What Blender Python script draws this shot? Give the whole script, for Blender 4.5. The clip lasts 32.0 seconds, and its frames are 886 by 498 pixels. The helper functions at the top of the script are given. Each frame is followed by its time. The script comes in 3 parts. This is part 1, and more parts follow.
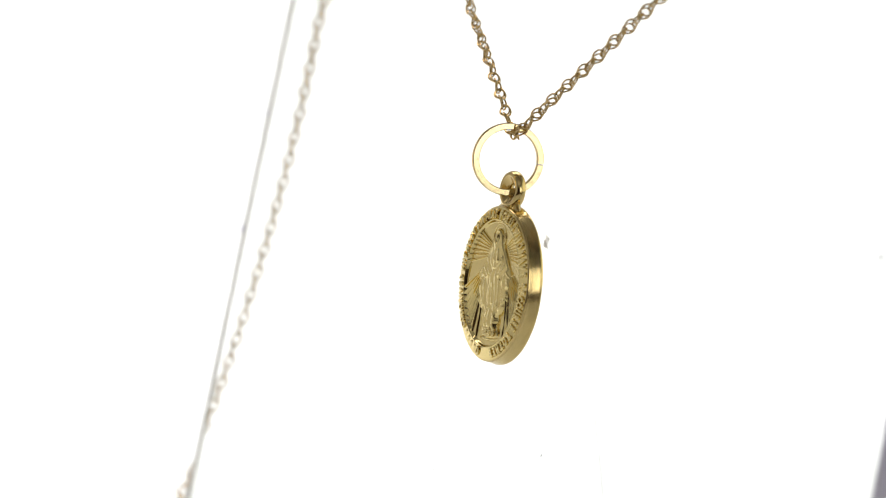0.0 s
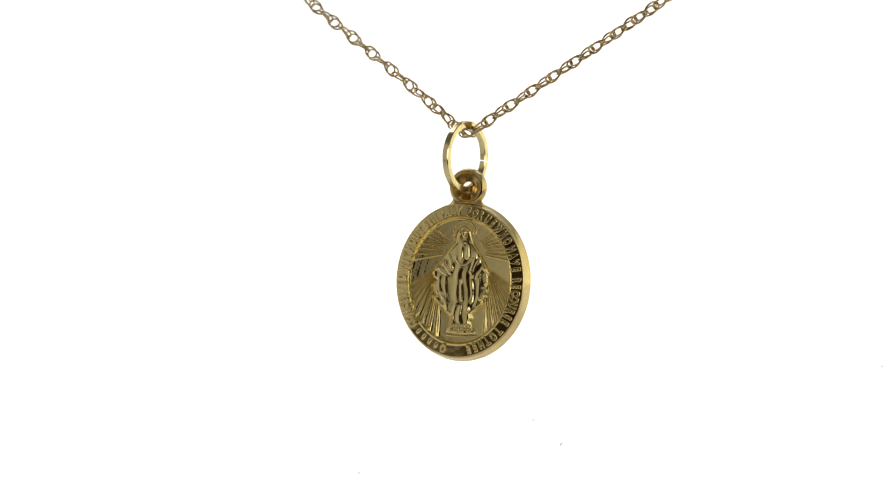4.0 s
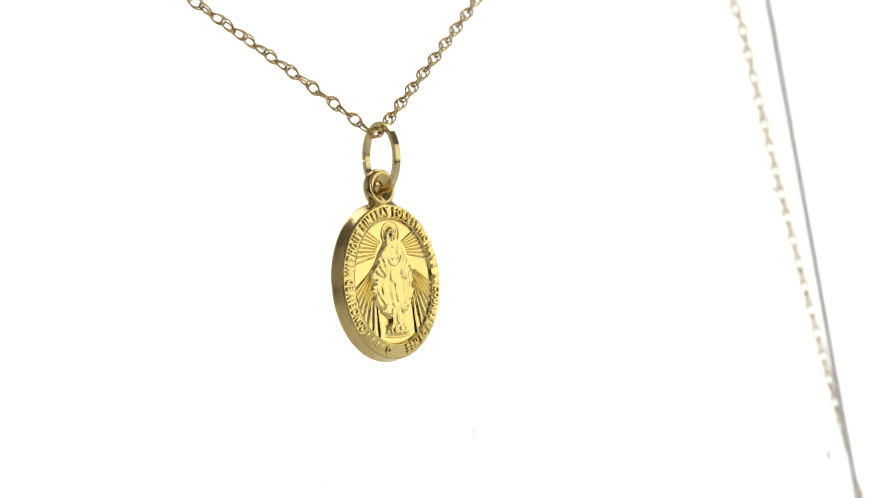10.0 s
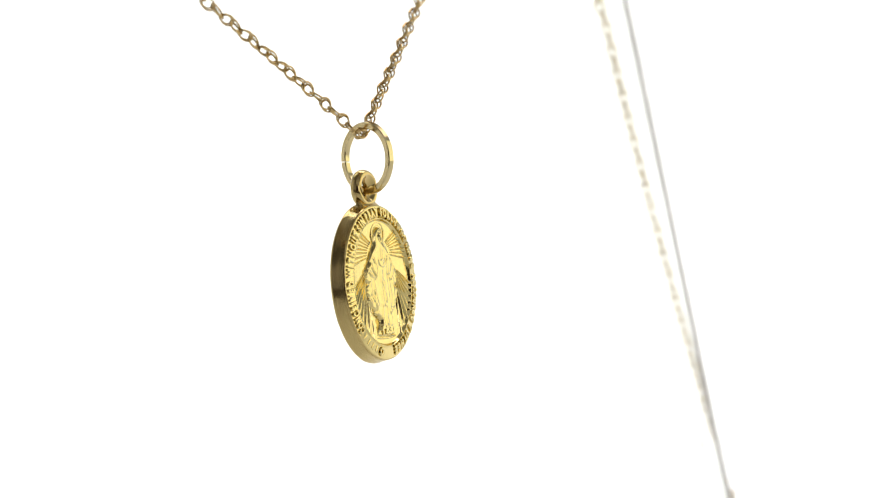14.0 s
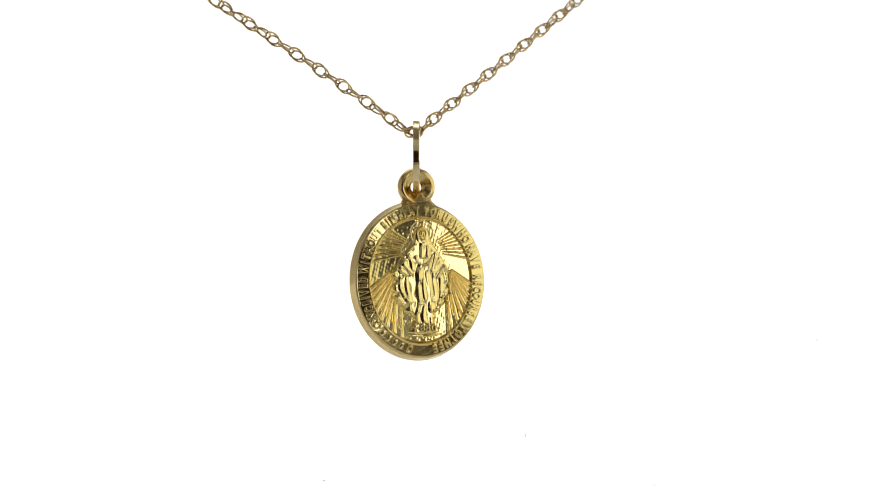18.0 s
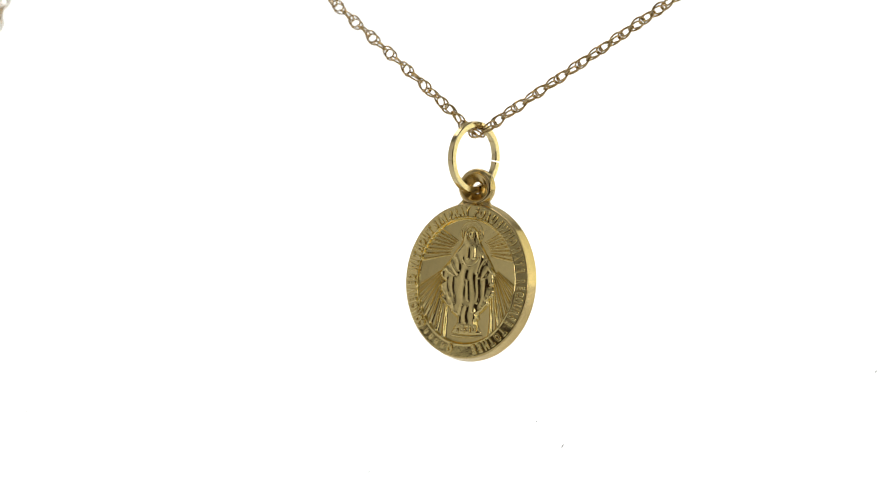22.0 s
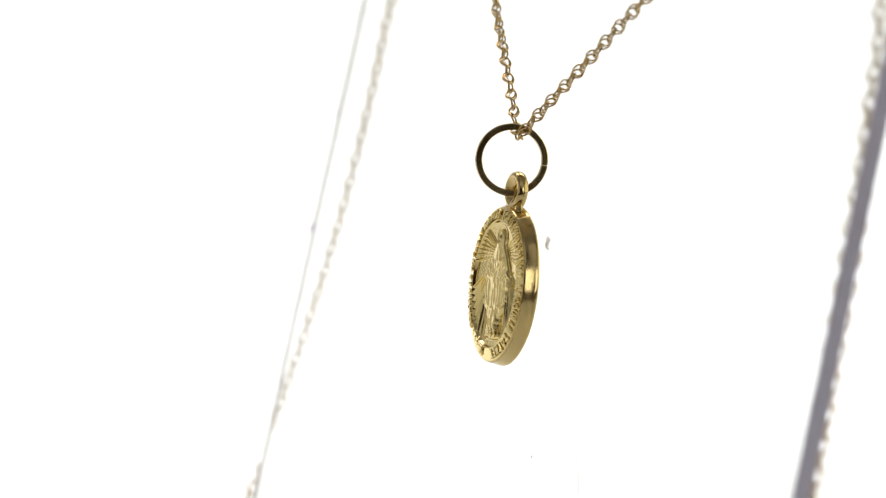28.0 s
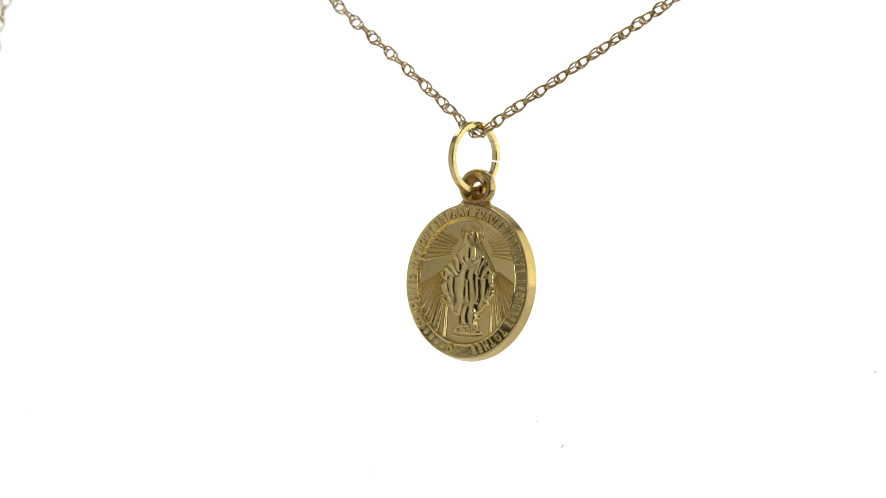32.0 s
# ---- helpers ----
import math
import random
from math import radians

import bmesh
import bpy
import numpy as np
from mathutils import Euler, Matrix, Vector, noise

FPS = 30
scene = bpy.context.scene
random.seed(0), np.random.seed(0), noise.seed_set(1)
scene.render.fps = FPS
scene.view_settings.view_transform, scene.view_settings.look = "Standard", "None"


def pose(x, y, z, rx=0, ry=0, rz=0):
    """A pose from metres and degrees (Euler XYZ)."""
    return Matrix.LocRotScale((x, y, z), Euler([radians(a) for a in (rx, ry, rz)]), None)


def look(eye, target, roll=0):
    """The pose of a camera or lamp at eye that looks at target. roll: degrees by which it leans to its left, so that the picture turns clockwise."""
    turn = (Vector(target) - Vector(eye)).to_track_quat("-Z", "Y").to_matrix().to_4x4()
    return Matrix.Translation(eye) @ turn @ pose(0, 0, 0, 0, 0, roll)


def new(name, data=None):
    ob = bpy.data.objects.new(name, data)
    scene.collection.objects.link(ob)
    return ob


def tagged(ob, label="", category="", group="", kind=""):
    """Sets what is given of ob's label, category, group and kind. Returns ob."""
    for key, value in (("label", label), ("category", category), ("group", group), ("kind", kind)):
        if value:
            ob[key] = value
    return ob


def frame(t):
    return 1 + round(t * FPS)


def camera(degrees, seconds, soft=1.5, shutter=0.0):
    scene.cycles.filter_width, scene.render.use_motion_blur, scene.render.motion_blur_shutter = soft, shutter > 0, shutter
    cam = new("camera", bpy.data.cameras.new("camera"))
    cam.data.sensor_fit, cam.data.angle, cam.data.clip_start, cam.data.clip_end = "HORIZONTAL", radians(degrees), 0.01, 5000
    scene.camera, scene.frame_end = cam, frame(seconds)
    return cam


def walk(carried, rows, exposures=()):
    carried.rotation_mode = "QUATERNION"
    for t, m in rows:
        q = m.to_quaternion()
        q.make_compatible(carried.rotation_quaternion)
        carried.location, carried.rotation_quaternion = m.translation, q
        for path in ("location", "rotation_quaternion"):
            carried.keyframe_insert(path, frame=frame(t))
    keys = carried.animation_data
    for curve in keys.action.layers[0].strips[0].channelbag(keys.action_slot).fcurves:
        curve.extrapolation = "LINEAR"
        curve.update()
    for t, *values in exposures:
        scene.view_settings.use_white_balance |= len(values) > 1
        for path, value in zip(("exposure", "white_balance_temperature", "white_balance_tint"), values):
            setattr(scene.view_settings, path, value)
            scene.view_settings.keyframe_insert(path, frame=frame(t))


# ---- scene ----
MM = 0.001
BASE = 45.0          # height in mm of the halo of the medal over the table

# ---- camera: a long lens on a tripod, 35 cm from the turning display ----
cam = camera(12.436, 32.0, soft=1.1)
cam.data.dof.use_dof = True
cam.data.dof.focus_distance = 0.3545
cam.data.dof.aperture_fstop = 32.0
EYE = pose(0.00081, -0.350, (23.75 + BASE) * MM, 90 - 4.1985, 0, 0) @ pose(0, 0, 0, 0, 0, 0.128)
walk(cam, [(0.0, EYE), (32.0, EYE)], exposures=[(0.0, 0.0), (32.0, 0.0)])

# ---- light ----
world = bpy.data.worlds.new("studio")
scene.world = world
world.use_nodes = True
world.node_tree.nodes["Background"].inputs[0].default_value = (0.02, 0.02, 0.022, 1)
world.node_tree.nodes["Background"].inputs[1].default_value = 1.0


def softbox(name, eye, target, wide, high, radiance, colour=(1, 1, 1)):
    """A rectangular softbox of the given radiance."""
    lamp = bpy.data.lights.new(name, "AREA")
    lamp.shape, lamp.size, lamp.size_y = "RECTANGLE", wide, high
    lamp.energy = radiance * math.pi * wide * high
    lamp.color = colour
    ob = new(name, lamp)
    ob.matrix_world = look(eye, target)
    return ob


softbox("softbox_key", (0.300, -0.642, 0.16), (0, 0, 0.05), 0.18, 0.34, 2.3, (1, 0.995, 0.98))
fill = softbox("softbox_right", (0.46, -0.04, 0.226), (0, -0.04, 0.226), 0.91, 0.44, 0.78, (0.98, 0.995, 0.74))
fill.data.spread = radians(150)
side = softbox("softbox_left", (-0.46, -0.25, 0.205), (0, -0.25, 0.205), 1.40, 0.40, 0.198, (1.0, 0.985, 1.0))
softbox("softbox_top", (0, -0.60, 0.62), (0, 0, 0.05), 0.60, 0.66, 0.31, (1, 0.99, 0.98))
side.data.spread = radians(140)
# unseen lamp, added only to bring the backdrop to full white
glow = softbox("added_backdrop_light", (0, 0.31, 0.36), (0, 0.31, 0), 0.72, 0.36, 2.1, (1, 1, 1))
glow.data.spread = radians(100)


# ---- materials ----
def material(name, colour, rough=0.5, metal=0.0, grain=0.0, size=2000.0, bump=0.0, spread=0.0, stains=0.0):
    """A Principled material with fine and coarse variation. grain: share by which the colour varies; bump: metres of relief."""
    m = bpy.data.materials.new(name)
    m.use_nodes = True
    nt = m.node_tree
    b = nt.nodes["Principled BSDF"]
    b.inputs["Metallic"].default_value = metal
    b.inputs["Roughness"].default_value = rough
    b.inputs["Base Color"].default_value = (*colour, 1)
    co = nt.nodes.new("ShaderNodeTexCoord")
    fine = nt.nodes.new("ShaderNodeTexNoise")
    fine.inputs["Scale"].default_value = size
    fine.inputs["Detail"].default_value = 4
    nt.links.new(co.outputs["Object"], fine.inputs["Vector"])
    coarse = nt.nodes.new("ShaderNodeTexNoise")
    coarse.inputs["Scale"].default_value = size / 9
    coarse.inputs["Detail"].default_value = 2
    nt.links.new(co.outputs["Object"], coarse.inputs["Vector"])
    if grain:
        mix = nt.nodes.new("ShaderNodeMix")
        mix.data_type = "RGBA"
        mix.inputs[6].default_value = (*[c * (1 - grain) for c in colour], 1)
        mix.inputs[7].default_value = (*[min(1, c * (1 + grain)) for c in colour], 1)
        add = nt.nodes.new("ShaderNodeMath")
        add.operation = "MULTIPLY_ADD"
        add.inputs[1].default_value, add.inputs[2].default_value = 0.5, 0.0
        nt.links.new(fine.outputs["Fac"], add.inputs[0])
        tot = nt.nodes.new("ShaderNodeMath")
        tot.operation = "MULTIPLY_ADD"
        tot.inputs[1].default_value = 0.5
        nt.links.new(coarse.outputs["Fac"], tot.inputs[0])
        nt.links.new(add.outputs[0], tot.inputs[2])
        nt.links.new(tot.outputs[0], mix.inputs[0])
        nt.links.new(mix.outputs[2], b.inputs["Base Color"])
    if spread:
        r = nt.nodes.new("ShaderNodeMapRange")
        r.inputs[1].default_value, r.inputs[2].default_value = 0.3, 0.7
        r.inputs[3].default_value, r.inputs[4].default_value = max(0.02, rough - spread), rough + spread
        nt.links.new(coarse.outputs["Fac"], r.inputs[0])
        nt.links.new(r.outputs[0], b.inputs["Roughness"])
    if bump:
        bp = nt.nodes.new("ShaderNodeBump")
        bp.inputs["Strength"].default_value = 1.0
        bp.inputs["Distance"].default_value = bump
        nt.links.new(fine.outputs["Fac"], bp.inputs["Height"])
        nt.links.new(bp.outputs[0], b.inputs["Normal"])
    return m


GOLD = (0.825, 0.655, 0.285)
gold_face = material("gold_struck", GOLD, 0.09, 1.0, 0.11, 2600, 0.0000055, 0.05)
gold_relief = material("gold_relief", GOLD, 0.15, 1.0, 0.12, 2600, 0.000007, 0.06)
gold_polished = material("gold_polished", GOLD, 0.08, 1.0, 0.04, 1500, 0.000004, 0.04)
gold_ring = material("gold_ring", (0.77, 0.63, 0.35), 0.12, 1.0, 0.05, 2200, 0.000006, 0.04)
# browner gold of the medal's side, reused to dim its loop and shoulder
gold_edge_dark = material("gold_edge_dark", (0.67, 0.50, 0.22), 0.16, 1.0, 0.06, 1800, 0.000008, 0.06)
gold_chain = material("gold_chain", (0.57, 0.41, 0.205), 0.10, 1.0, 0.05, 3000, 0.000004, 0.04)
for gold in (gold_chain, gold_ring):
    gold.node_tree.nodes["Principled BSDF"].inputs["Specular Tint"].default_value = (0.62, 0.48, 0.34, 1)
paper = material("white_paper", (0.82, 0.82, 0.82), 0.75, 0.0, 0.03, 90, 0.0002)
# cloth of the unseen panels, greyed to hold back bounced light
cloth_white = material("white_cloth", (0.45, 0.44, 0.43), 0.85, 0.0, 0.04, 300, 0.0003)
cloth_grey = material("grey_cloth", (0.30, 0.29, 0.27), 0.85, 0.0, 0.06, 300, 0.0003)
# unseen wall and table, tinted brown to warm the gold's dark reflections
wall_dark = material("dark_warm_surround", (0.072, 0.039, 0.019), 0.7, 0.0, 0.1, 60, 0.0003)
wall_dark.node_tree.nodes["Principled BSDF"].inputs["Specular IOR Level"].default_value = 0.15
ground_edge = material("ground_glass_edge", (0.50, 0.47, 0.62), 0.5, 0.0, 0.22, 700, 0.00003)
# lighter copy of the ground edge: light within the glass put into colour
inner_edge_lit = material("glass_edge_inside_lit", (0.90, 0.87, 0.90), 0.5, 0.0, 0.08, 500, 0.00003)
dust_mat = material("dust", (0.48, 0.45, 0.48), 0.9, 0.0, 0.2, 4000)
lint_mat = material("lint", (0.84, 0.80, 0.85), 0.9, 0.0, 0.15, 4000)
scratch_mat = material("scratched_glass", (0.42, 0.42, 0.43), 0.6, 0.0, 0.1, 4000)
strut_mat = material("clear_strut", (0.75, 0.76, 0.76), 0.3, 0.0, 0.03, 300)

glass = material("clear_glass", (0.97, 0.985, 0.975), 0.0)
gb = glass.node_tree.nodes["Principled BSDF"]
gb.inputs["Transmission Weight"].default_value = 1.0
gb.inputs["IOR"].default_value = 1.5


# ---- mesh helpers (in millimetres) ----
def mesh_from(name, verts, faces, mat, smooth=True):
    me = bpy.data.meshes.new(name)
    me.from_pydata([(x * MM, y * MM, z * MM) for x, y, z in verts], [], faces)
    me.materials.append(mat)
    if smooth:
        me.polygons.foreach_set("use_smooth", [True] * len(me.polygons))
    me.update()
    return me


def child(name, me, parent, label=""):
    ob = new(name, me)
    ob.parent = parent
    return tagged(ob, label)


def tube(points, radius, sides=8, closed=False, flat=1.0):
    """Verts and faces of a tube through points (mm)."""
    P = [Vector(q) for q in points]
    n = len(P)
    verts, faces = [], []
    ref = Vector((0.31, 0.17, 0.93)).normalized()
    for i in range(n):
        a, b = (P[i - 1], P[(i + 1) % n]) if closed else (P[max(i - 1, 0)], P[min(i + 1, n - 1)])
        d = (b - a).normalized()
        u = d.cross(ref).normalized()
        w = d.cross(u)
        r = radius[i] if isinstance(radius, (list, tuple)) else radius
        for k in range(sides):
            t = 2 * math.pi * k / sides
            verts.append(P[i] + u * r * math.cos(t) + w * r * flat * math.sin(t))
    for i in range(n if closed else n - 1):
        j = (i + 1) % n
        for k in range(sides):
            l = (k + 1) % sides
            faces.append((i * sides + k, i * sides + l, j * sides + l, j * sides + k))
    if not closed:
        faces.append(tuple(range(sides - 1, -1, -1)))
        faces.append(tuple((n - 1) * sides + k for k in range(sides)))
    return [tuple(v) for v in verts], faces


def box(x0, x1, y0, y1, z0, z1):
    v = [(x, y, z) for x in (x0, x1) for y in (y0, y1) for z in (z0, z1)]
    f = [(0, 1, 3, 2), (4, 6, 7, 5), (0, 4, 5, 1), (2, 3, 7, 6), (0, 2, 6, 4), (1, 5, 7, 3)]
    return v, f


# ---- the studio: sweep, and unseen additions that shape reflections: side panels, ceiling, table, dark room at the camera's back ----
def sweep():
    prof = [(-150, 0), (-75, 0), (0, 0), (250, 0)]
    for k in range(1, 13):
        a = math.pi / 2 * k / 12
        prof.append((300 + 180 * math.sin(a), 180 - 180 * math.cos(a)))
    prof += [(480, 400), (480, 800)]
    verts, faces = [], []
    for y, z in prof:
        verts += [(-500, y, z), (0, y, z), (500, y, z)]
    for i in range(len(prof) - 1):
        for k in range(2):
            faces.append((3 * i + k, 3 * i + k + 1, 3 * i + k + 4, 3 * i + k + 3))
    return tagged(new("backdrop", mesh_from("backdrop", verts, faces, paper)), "seamless white paper sweep under and behind the display", "backdrop", kind="structure")


sweep()
for nm, dims, mat, lab in (
        ("wall_left", (-512, -500, -1050, 490, -4, 800), cloth_grey, "unseen grey cloth panel beside the white sweep, added to dim reflections"),
        ("wall_right", (500, 512, -1050, 490, -4, 800), cloth_white, "unseen pale cloth panel beside the white sweep, added for reflections"),
        ("wall_front", (-512, 512, -1062, -1050, -4, 800), wall_dark, "unseen dark brown wall behind the tripod, added for dark reflections"),
        ("table", (-512, 512, -1050, 490, -20, -1), wall_dark, "unseen dark brown table under the paper sweep, added for dark reflections"),
        ("ceiling", (-512, 512, -1062, 490, 800, 812), cloth_white, "unseen pale cloth roof over the sweep, added for reflections")):
    v, f = box(*dims)
    tagged(new(nm, mesh_from(nm, v, f, mat, False)), lab, nm.split("_")[0], kind="structure")


# ---- the display: a leaning sheet of clear glass ----
LEAN, FRONT = 0.232, 9.66            # front face: y = FRONT + LEAN * z, z over the halo
THICK = 1.5
TOP, FOOT = 34.0, -44.98
plate = new("display_plate")
tagged(plate, "thin clear glass display sheet leaning back on a white sweep", "display stand")


def on_plate(x, z, proud=0.0):
    """The place of a point of the front face, x across and z over the halo, proud millimetres before the glass."""
    return (x, FRONT + LEAN * z - proud, z + BASE)


def left(z):
    return -58.5 + 0.003 * z


def right(z):
    return 59.3 - 0.024 * z


def pane():
    verts = []
    for d in (0, -THICK):
        for z in (FOOT, TOP):
            verts += [on_plate(left(z), z, d), on_plate(right(z), z, d)]
    faces = [(0, 1, 3, 2), (4, 6, 7, 5)]
    ob = child("pane", mesh_from("pane", verts, faces, glass, False), plate)
    ob.visible_shadow = False
    return ob


pane()


def edge_strip(a, b, ox, oz, name, label):
    """A ground edge from a to b (x, z), with its outer side ox, oz off."""
    verts = []
    for x, z in (a, b):
        for d in (0, -THICK):
            verts += [on_plate(x, z, d), on_plate(x + ox, z + oz, d)]
    faces = [(0, 2, 6, 4), (1, 5, 7, 3), (0, 1, 3, 2), (4, 6, 7, 5), (0, 4, 5, 1), (2, 3, 7, 6)]
    me = mesh_from(name, verts, faces, ground_edge, False)
    # face towards the glass takes the lightened copy
    me.materials.append(inner_edge_lit)
    me.polygons[0].material_index = 1
    child(name, me, plate, label)


EDGE = "ground grey-violet glass edge"
edge_strip((left(FOOT), FOOT), (left(TOP), TOP), -0.08, 0, "edge", EDGE)
edge_strip((right(FOOT), FOOT), (right(TOP), TOP), 0.08, 0, "edge", EDGE)
edge_strip((left(TOP), TOP), (right(TOP), TOP), 0, 0.08, "edge", EDGE)
edge_strip((left(FOOT), FOOT), (right(FOOT), FOOT), 0, -0.02, "edge", EDGE)
# low prop behind the sheet, out of sight below the view
v, f = box(-18, 18, 4.4, 12, 0, 12)
sv = [(x, (FRONT + LEAN * (z - BASE) + THICK + 0.02) if y < 5 else y, z) for x, y, z in v]
child("prop", mesh_from("prop", sv, f, strut_mat, False), plate, "small white prop block behind the glass")


def fleck(x, z, long, wide, turn, seed, proud=0.05, name="dust_speck"):
    """A small uneven flake on the glass."""
    rng = random.Random(seed)
    n = 9
    ring = []
    for k in range(n):
        a = 2 * math.pi * k / n
        r = 0.5 * (0.7 + 0.5 * rng.random())
        u, w = long * r * math.cos(a), wide * r * math.sin(a)
        c, s = math.cos(radians(turn)), math.sin(radians(turn))
        ring.append((x + u * c - w * s, z + u * s + w * c))
    verts = [on_plate(a, b, 0.01) for a, b in ring] + [on_plate(x + (a - x) * 0.6, z + (b - z) * 0.6, proud) for a, b in ring]
    faces = [tuple(range(n, 2 * n))] + [(k, (k + 1) % n, n + (k + 1) % n, n + k) for k in range(n)]
    child(name, mesh_from(name, verts, faces, dust_mat, False), plate)


for k, (x, z, lo, wi, tu) in enumerate((
        (9.91, -19.05, 0.42, 0.14, 55), (-44.93, -19.0, 0.28, 0.22, 0), (-8.64, -22.33, 0.24, 0.16, 30),
        (38.03, -11.37, 0.40, 0.16, 60), (54.58, 0.74, 0.9, 0.5, 80), (21.63, -23.71, 0.30, 0.10, 20), (22.2, -23.4, 0.22, 0.09, 100),
        (3.75, -1.9, 0.34, 0.14, 110), (56.4, -24.9, 1.3, 0.6, 90), (-25.6, 2.9, 0.30, 0.10, 80), (-40.4, 14.35, 0.55, 0.16, 85),
        (7.2, -17.1, 0.2, 0.16, 0), (10.8, -19.9, 0.16, 0.12, 0), (-10.9, -22.9, 0.15, 0.12, 0),
        (-52.0, 3.5, 0.3, 0.2, 10), (30.5, -20.5, 0.16, 0.1, 0))):
    fleck(x, z, lo, wi, tu, k)


def chip(x, z, wide, high, seed):
    """A small bead of dirt on the corner of the sheet."""
    rng = random.Random(seed)
    verts, faces = [], []
    n, m = 12, 7
    for i in range(m + 1):
        a = math.pi * i / m
        for k in range(n):
            b = 2 * math.pi * k / n
            r = 1 + 0.12 * rng.uniform(-1, 1)
            p = on_plate(x + wide * r * math.sin(a) * math.cos(b), z + high * math.cos(a))
            verts.append((p[0], p[1] + wide * r * math.sin(a) * math.sin(b), p[2]))
    for i in range(m):
        for k in range(n):
            l = (k + 1) % n
            faces.append((i * n + k, i * n + l, (i + 1) * n + l, (i + 1) * n + k))
    child("dirt_bead", mesh_from("dirt_bead", verts, faces, ground_edge), plate, "small grey bead of dirt on the glass edge")


chip(left(-4.0), -4.0, 0.24, 0.45, 5)
chip(left(7.5), 7.5, 0.16, 0.3, 6)


def scratch():
    """A fine upright fin with a kink on the back of the glass, its shape in place of a scratch's glancing reflection;
    it shows at a glancing view alone.
    """
    for points, high in ((((11.6, -10.7), (13.4, -12.3), (15.4, -13.75)), 0.05), (((15.4, -13.75), (16.9, -16.2), (19.0, -19.4), (21.7, -24.1), (23.4, -27.5)), 0.065)):
        verts, faces = [], []
        for x, z in points:
            verts += [on_plate(x - 0.006, z, -THICK - 0.01), on_plate(x, z, -THICK - high), on_plate(x + 0.006, z, -THICK - 0.01)]
        for k in range(len(points) - 1):
            for a, b in ((0, 1), (1, 2), (2, 0)):
                faces.append((3 * k + a, 3 * k + b, 3 * k + 3 + b, 3 * k + 3 + a))
        child("scratch", mesh_from("scratch", verts, faces, scratch_mat, False), plate, "fine grey scratch on the back of the glass")


scratch()


def lint(x, z, wide, high, turns, seed):
    """A tangled tuft of lint on the glass."""
    rng = random.Random(seed)
    for _ in range(turns):
        a, b = rng.uniform(0, 6.28), rng.uniform(0.6, 1.4)
        ox, oz = x + wide * rng.uniform(-0.3, 0.3), z + high * rng.uniform(-0.4, 0.4)
        pts = []
        for k in range(9):
            u = k / 8
            pts.append(on_plate(ox + 0.3 * wide * math.sin(a + 5.0 * b * u), oz + 0.16 * high * math.cos(a + 6.5 * b * u) + 0.22 * high * (u - 0.5), 0.14 + 0.10 * math.sin(9 * u + a)))
        v, f = tube(pts, 0.021, 5)
        child("lint_fibre", mesh_from("lint_fibre", v, f, lint_mat), plate, "grey curl of lint on the glass")


lint(3.40, -1.35, 0.90, 1.15, 15, 4)


# ---- the necklace ----
necklace = new("necklace")
tagged(necklace, "yellow gold rope chain with an oval medal hung on glass", "necklace")

# medal: an oval struck disc, hanging 6.5 degrees off the upright
A, B, T = 5.84, 6.71, 1.42            # half width, half height, thickness
OZ = 0.11                             # the outline sits this much over the origin
MC = Vector((0.37, 5.60, -5.23 + BASE))   # centre of the front rim plane
MPOSE = pose(MC.x * MM, MC.y * MM, MC.z * MM, -6.5, 0, 1.7) @ Matrix.Scale(1.03, 4)


EDGE_IN = 0.22                        # from the widest line to the outer line of the rim


def oval(a, b, n):
    return [(a * math.cos(2 * math.pi * k / n), b * math.sin(2 * math.pi * k / n)) for k in range(n)]


def medal_body():
    n = 144
    prof = [(EDGE_IN, 0.0), (0.16, 0.02), (0.11, 0.08), (0.08, 0.22), (-0.05, T - 0.42), (-0.12, T - 0.26), (-0.11, T - 0.12), (-0.02, T - 0.03), (0.30, T), (1.2, T - 0.02)]
    verts, faces = [], []
    for inset, y in prof:
        verts += [(x, y, z + OZ) for x, z in oval(A - inset, B - inset, n)]
    for i in range(len(prof) - 1):
        for k in range(n):
            l = (k + 1) % n
            faces.append((i * n + k, i * n + l, (i + 1) * n + l, (i + 1) * n + k))
    faces.append(tuple((len(prof) - 1) * n + k for k in range(n)))
    ob = child("medal", mesh_from("medal", verts, faces, gold_edge_dark), necklace, "oval yellow gold medal with a polished rim")
    ob.matrix_basis = MPOSE
    return ob


medal = medal_body()
IA, IB, IZ = 4.52, 5.36, 0.12         # inner oval


def ridge(x, z, ox, oz, a0, a1, count, r0, r1, height, slim):
    """Fan of round-headed rays from ox, oz between the angles a0 and a1 (degrees), their heads at the radius r0 to r1."""
    ang = np.degrees(np.arctan2(z - oz, x - ox)) % 360
    r = np.hypot(x - ox, z - oz)
    s = (ang - a0) / (a1 - a0)
    part = (s * count) % 1
    lane = np.clip(np.floor(s * count) + 0.5, 0.5, count - 0.5) / count
    head = r0 + (r1 - r0) * lane
    on = (s > 0) & (s < 1) & (r > head)
    uneven = 1 + 0.18 * np.sin(37.0 * lane + 2.0 * r)
    wave = np.exp(-((part - 0.5) / slim) ** 2) - math.exp(-(0.5 / slim) ** 2)
    soft = np.sqrt(np.clip((r - head) / 0.14, 0, 1))
    return np.where(on, height * wave * soft * uneven, 0)


SLOPE = 0.175                         # fall of the rim from its inner to its outer line


def dish(x, z):
    """The hollow ground of the face, under the rim plane."""
    return -0.05 - 0.22 * (1 - np.clip(np.hypot(x / IA, (z - IZ) / IB), 0, 1) ** 2)


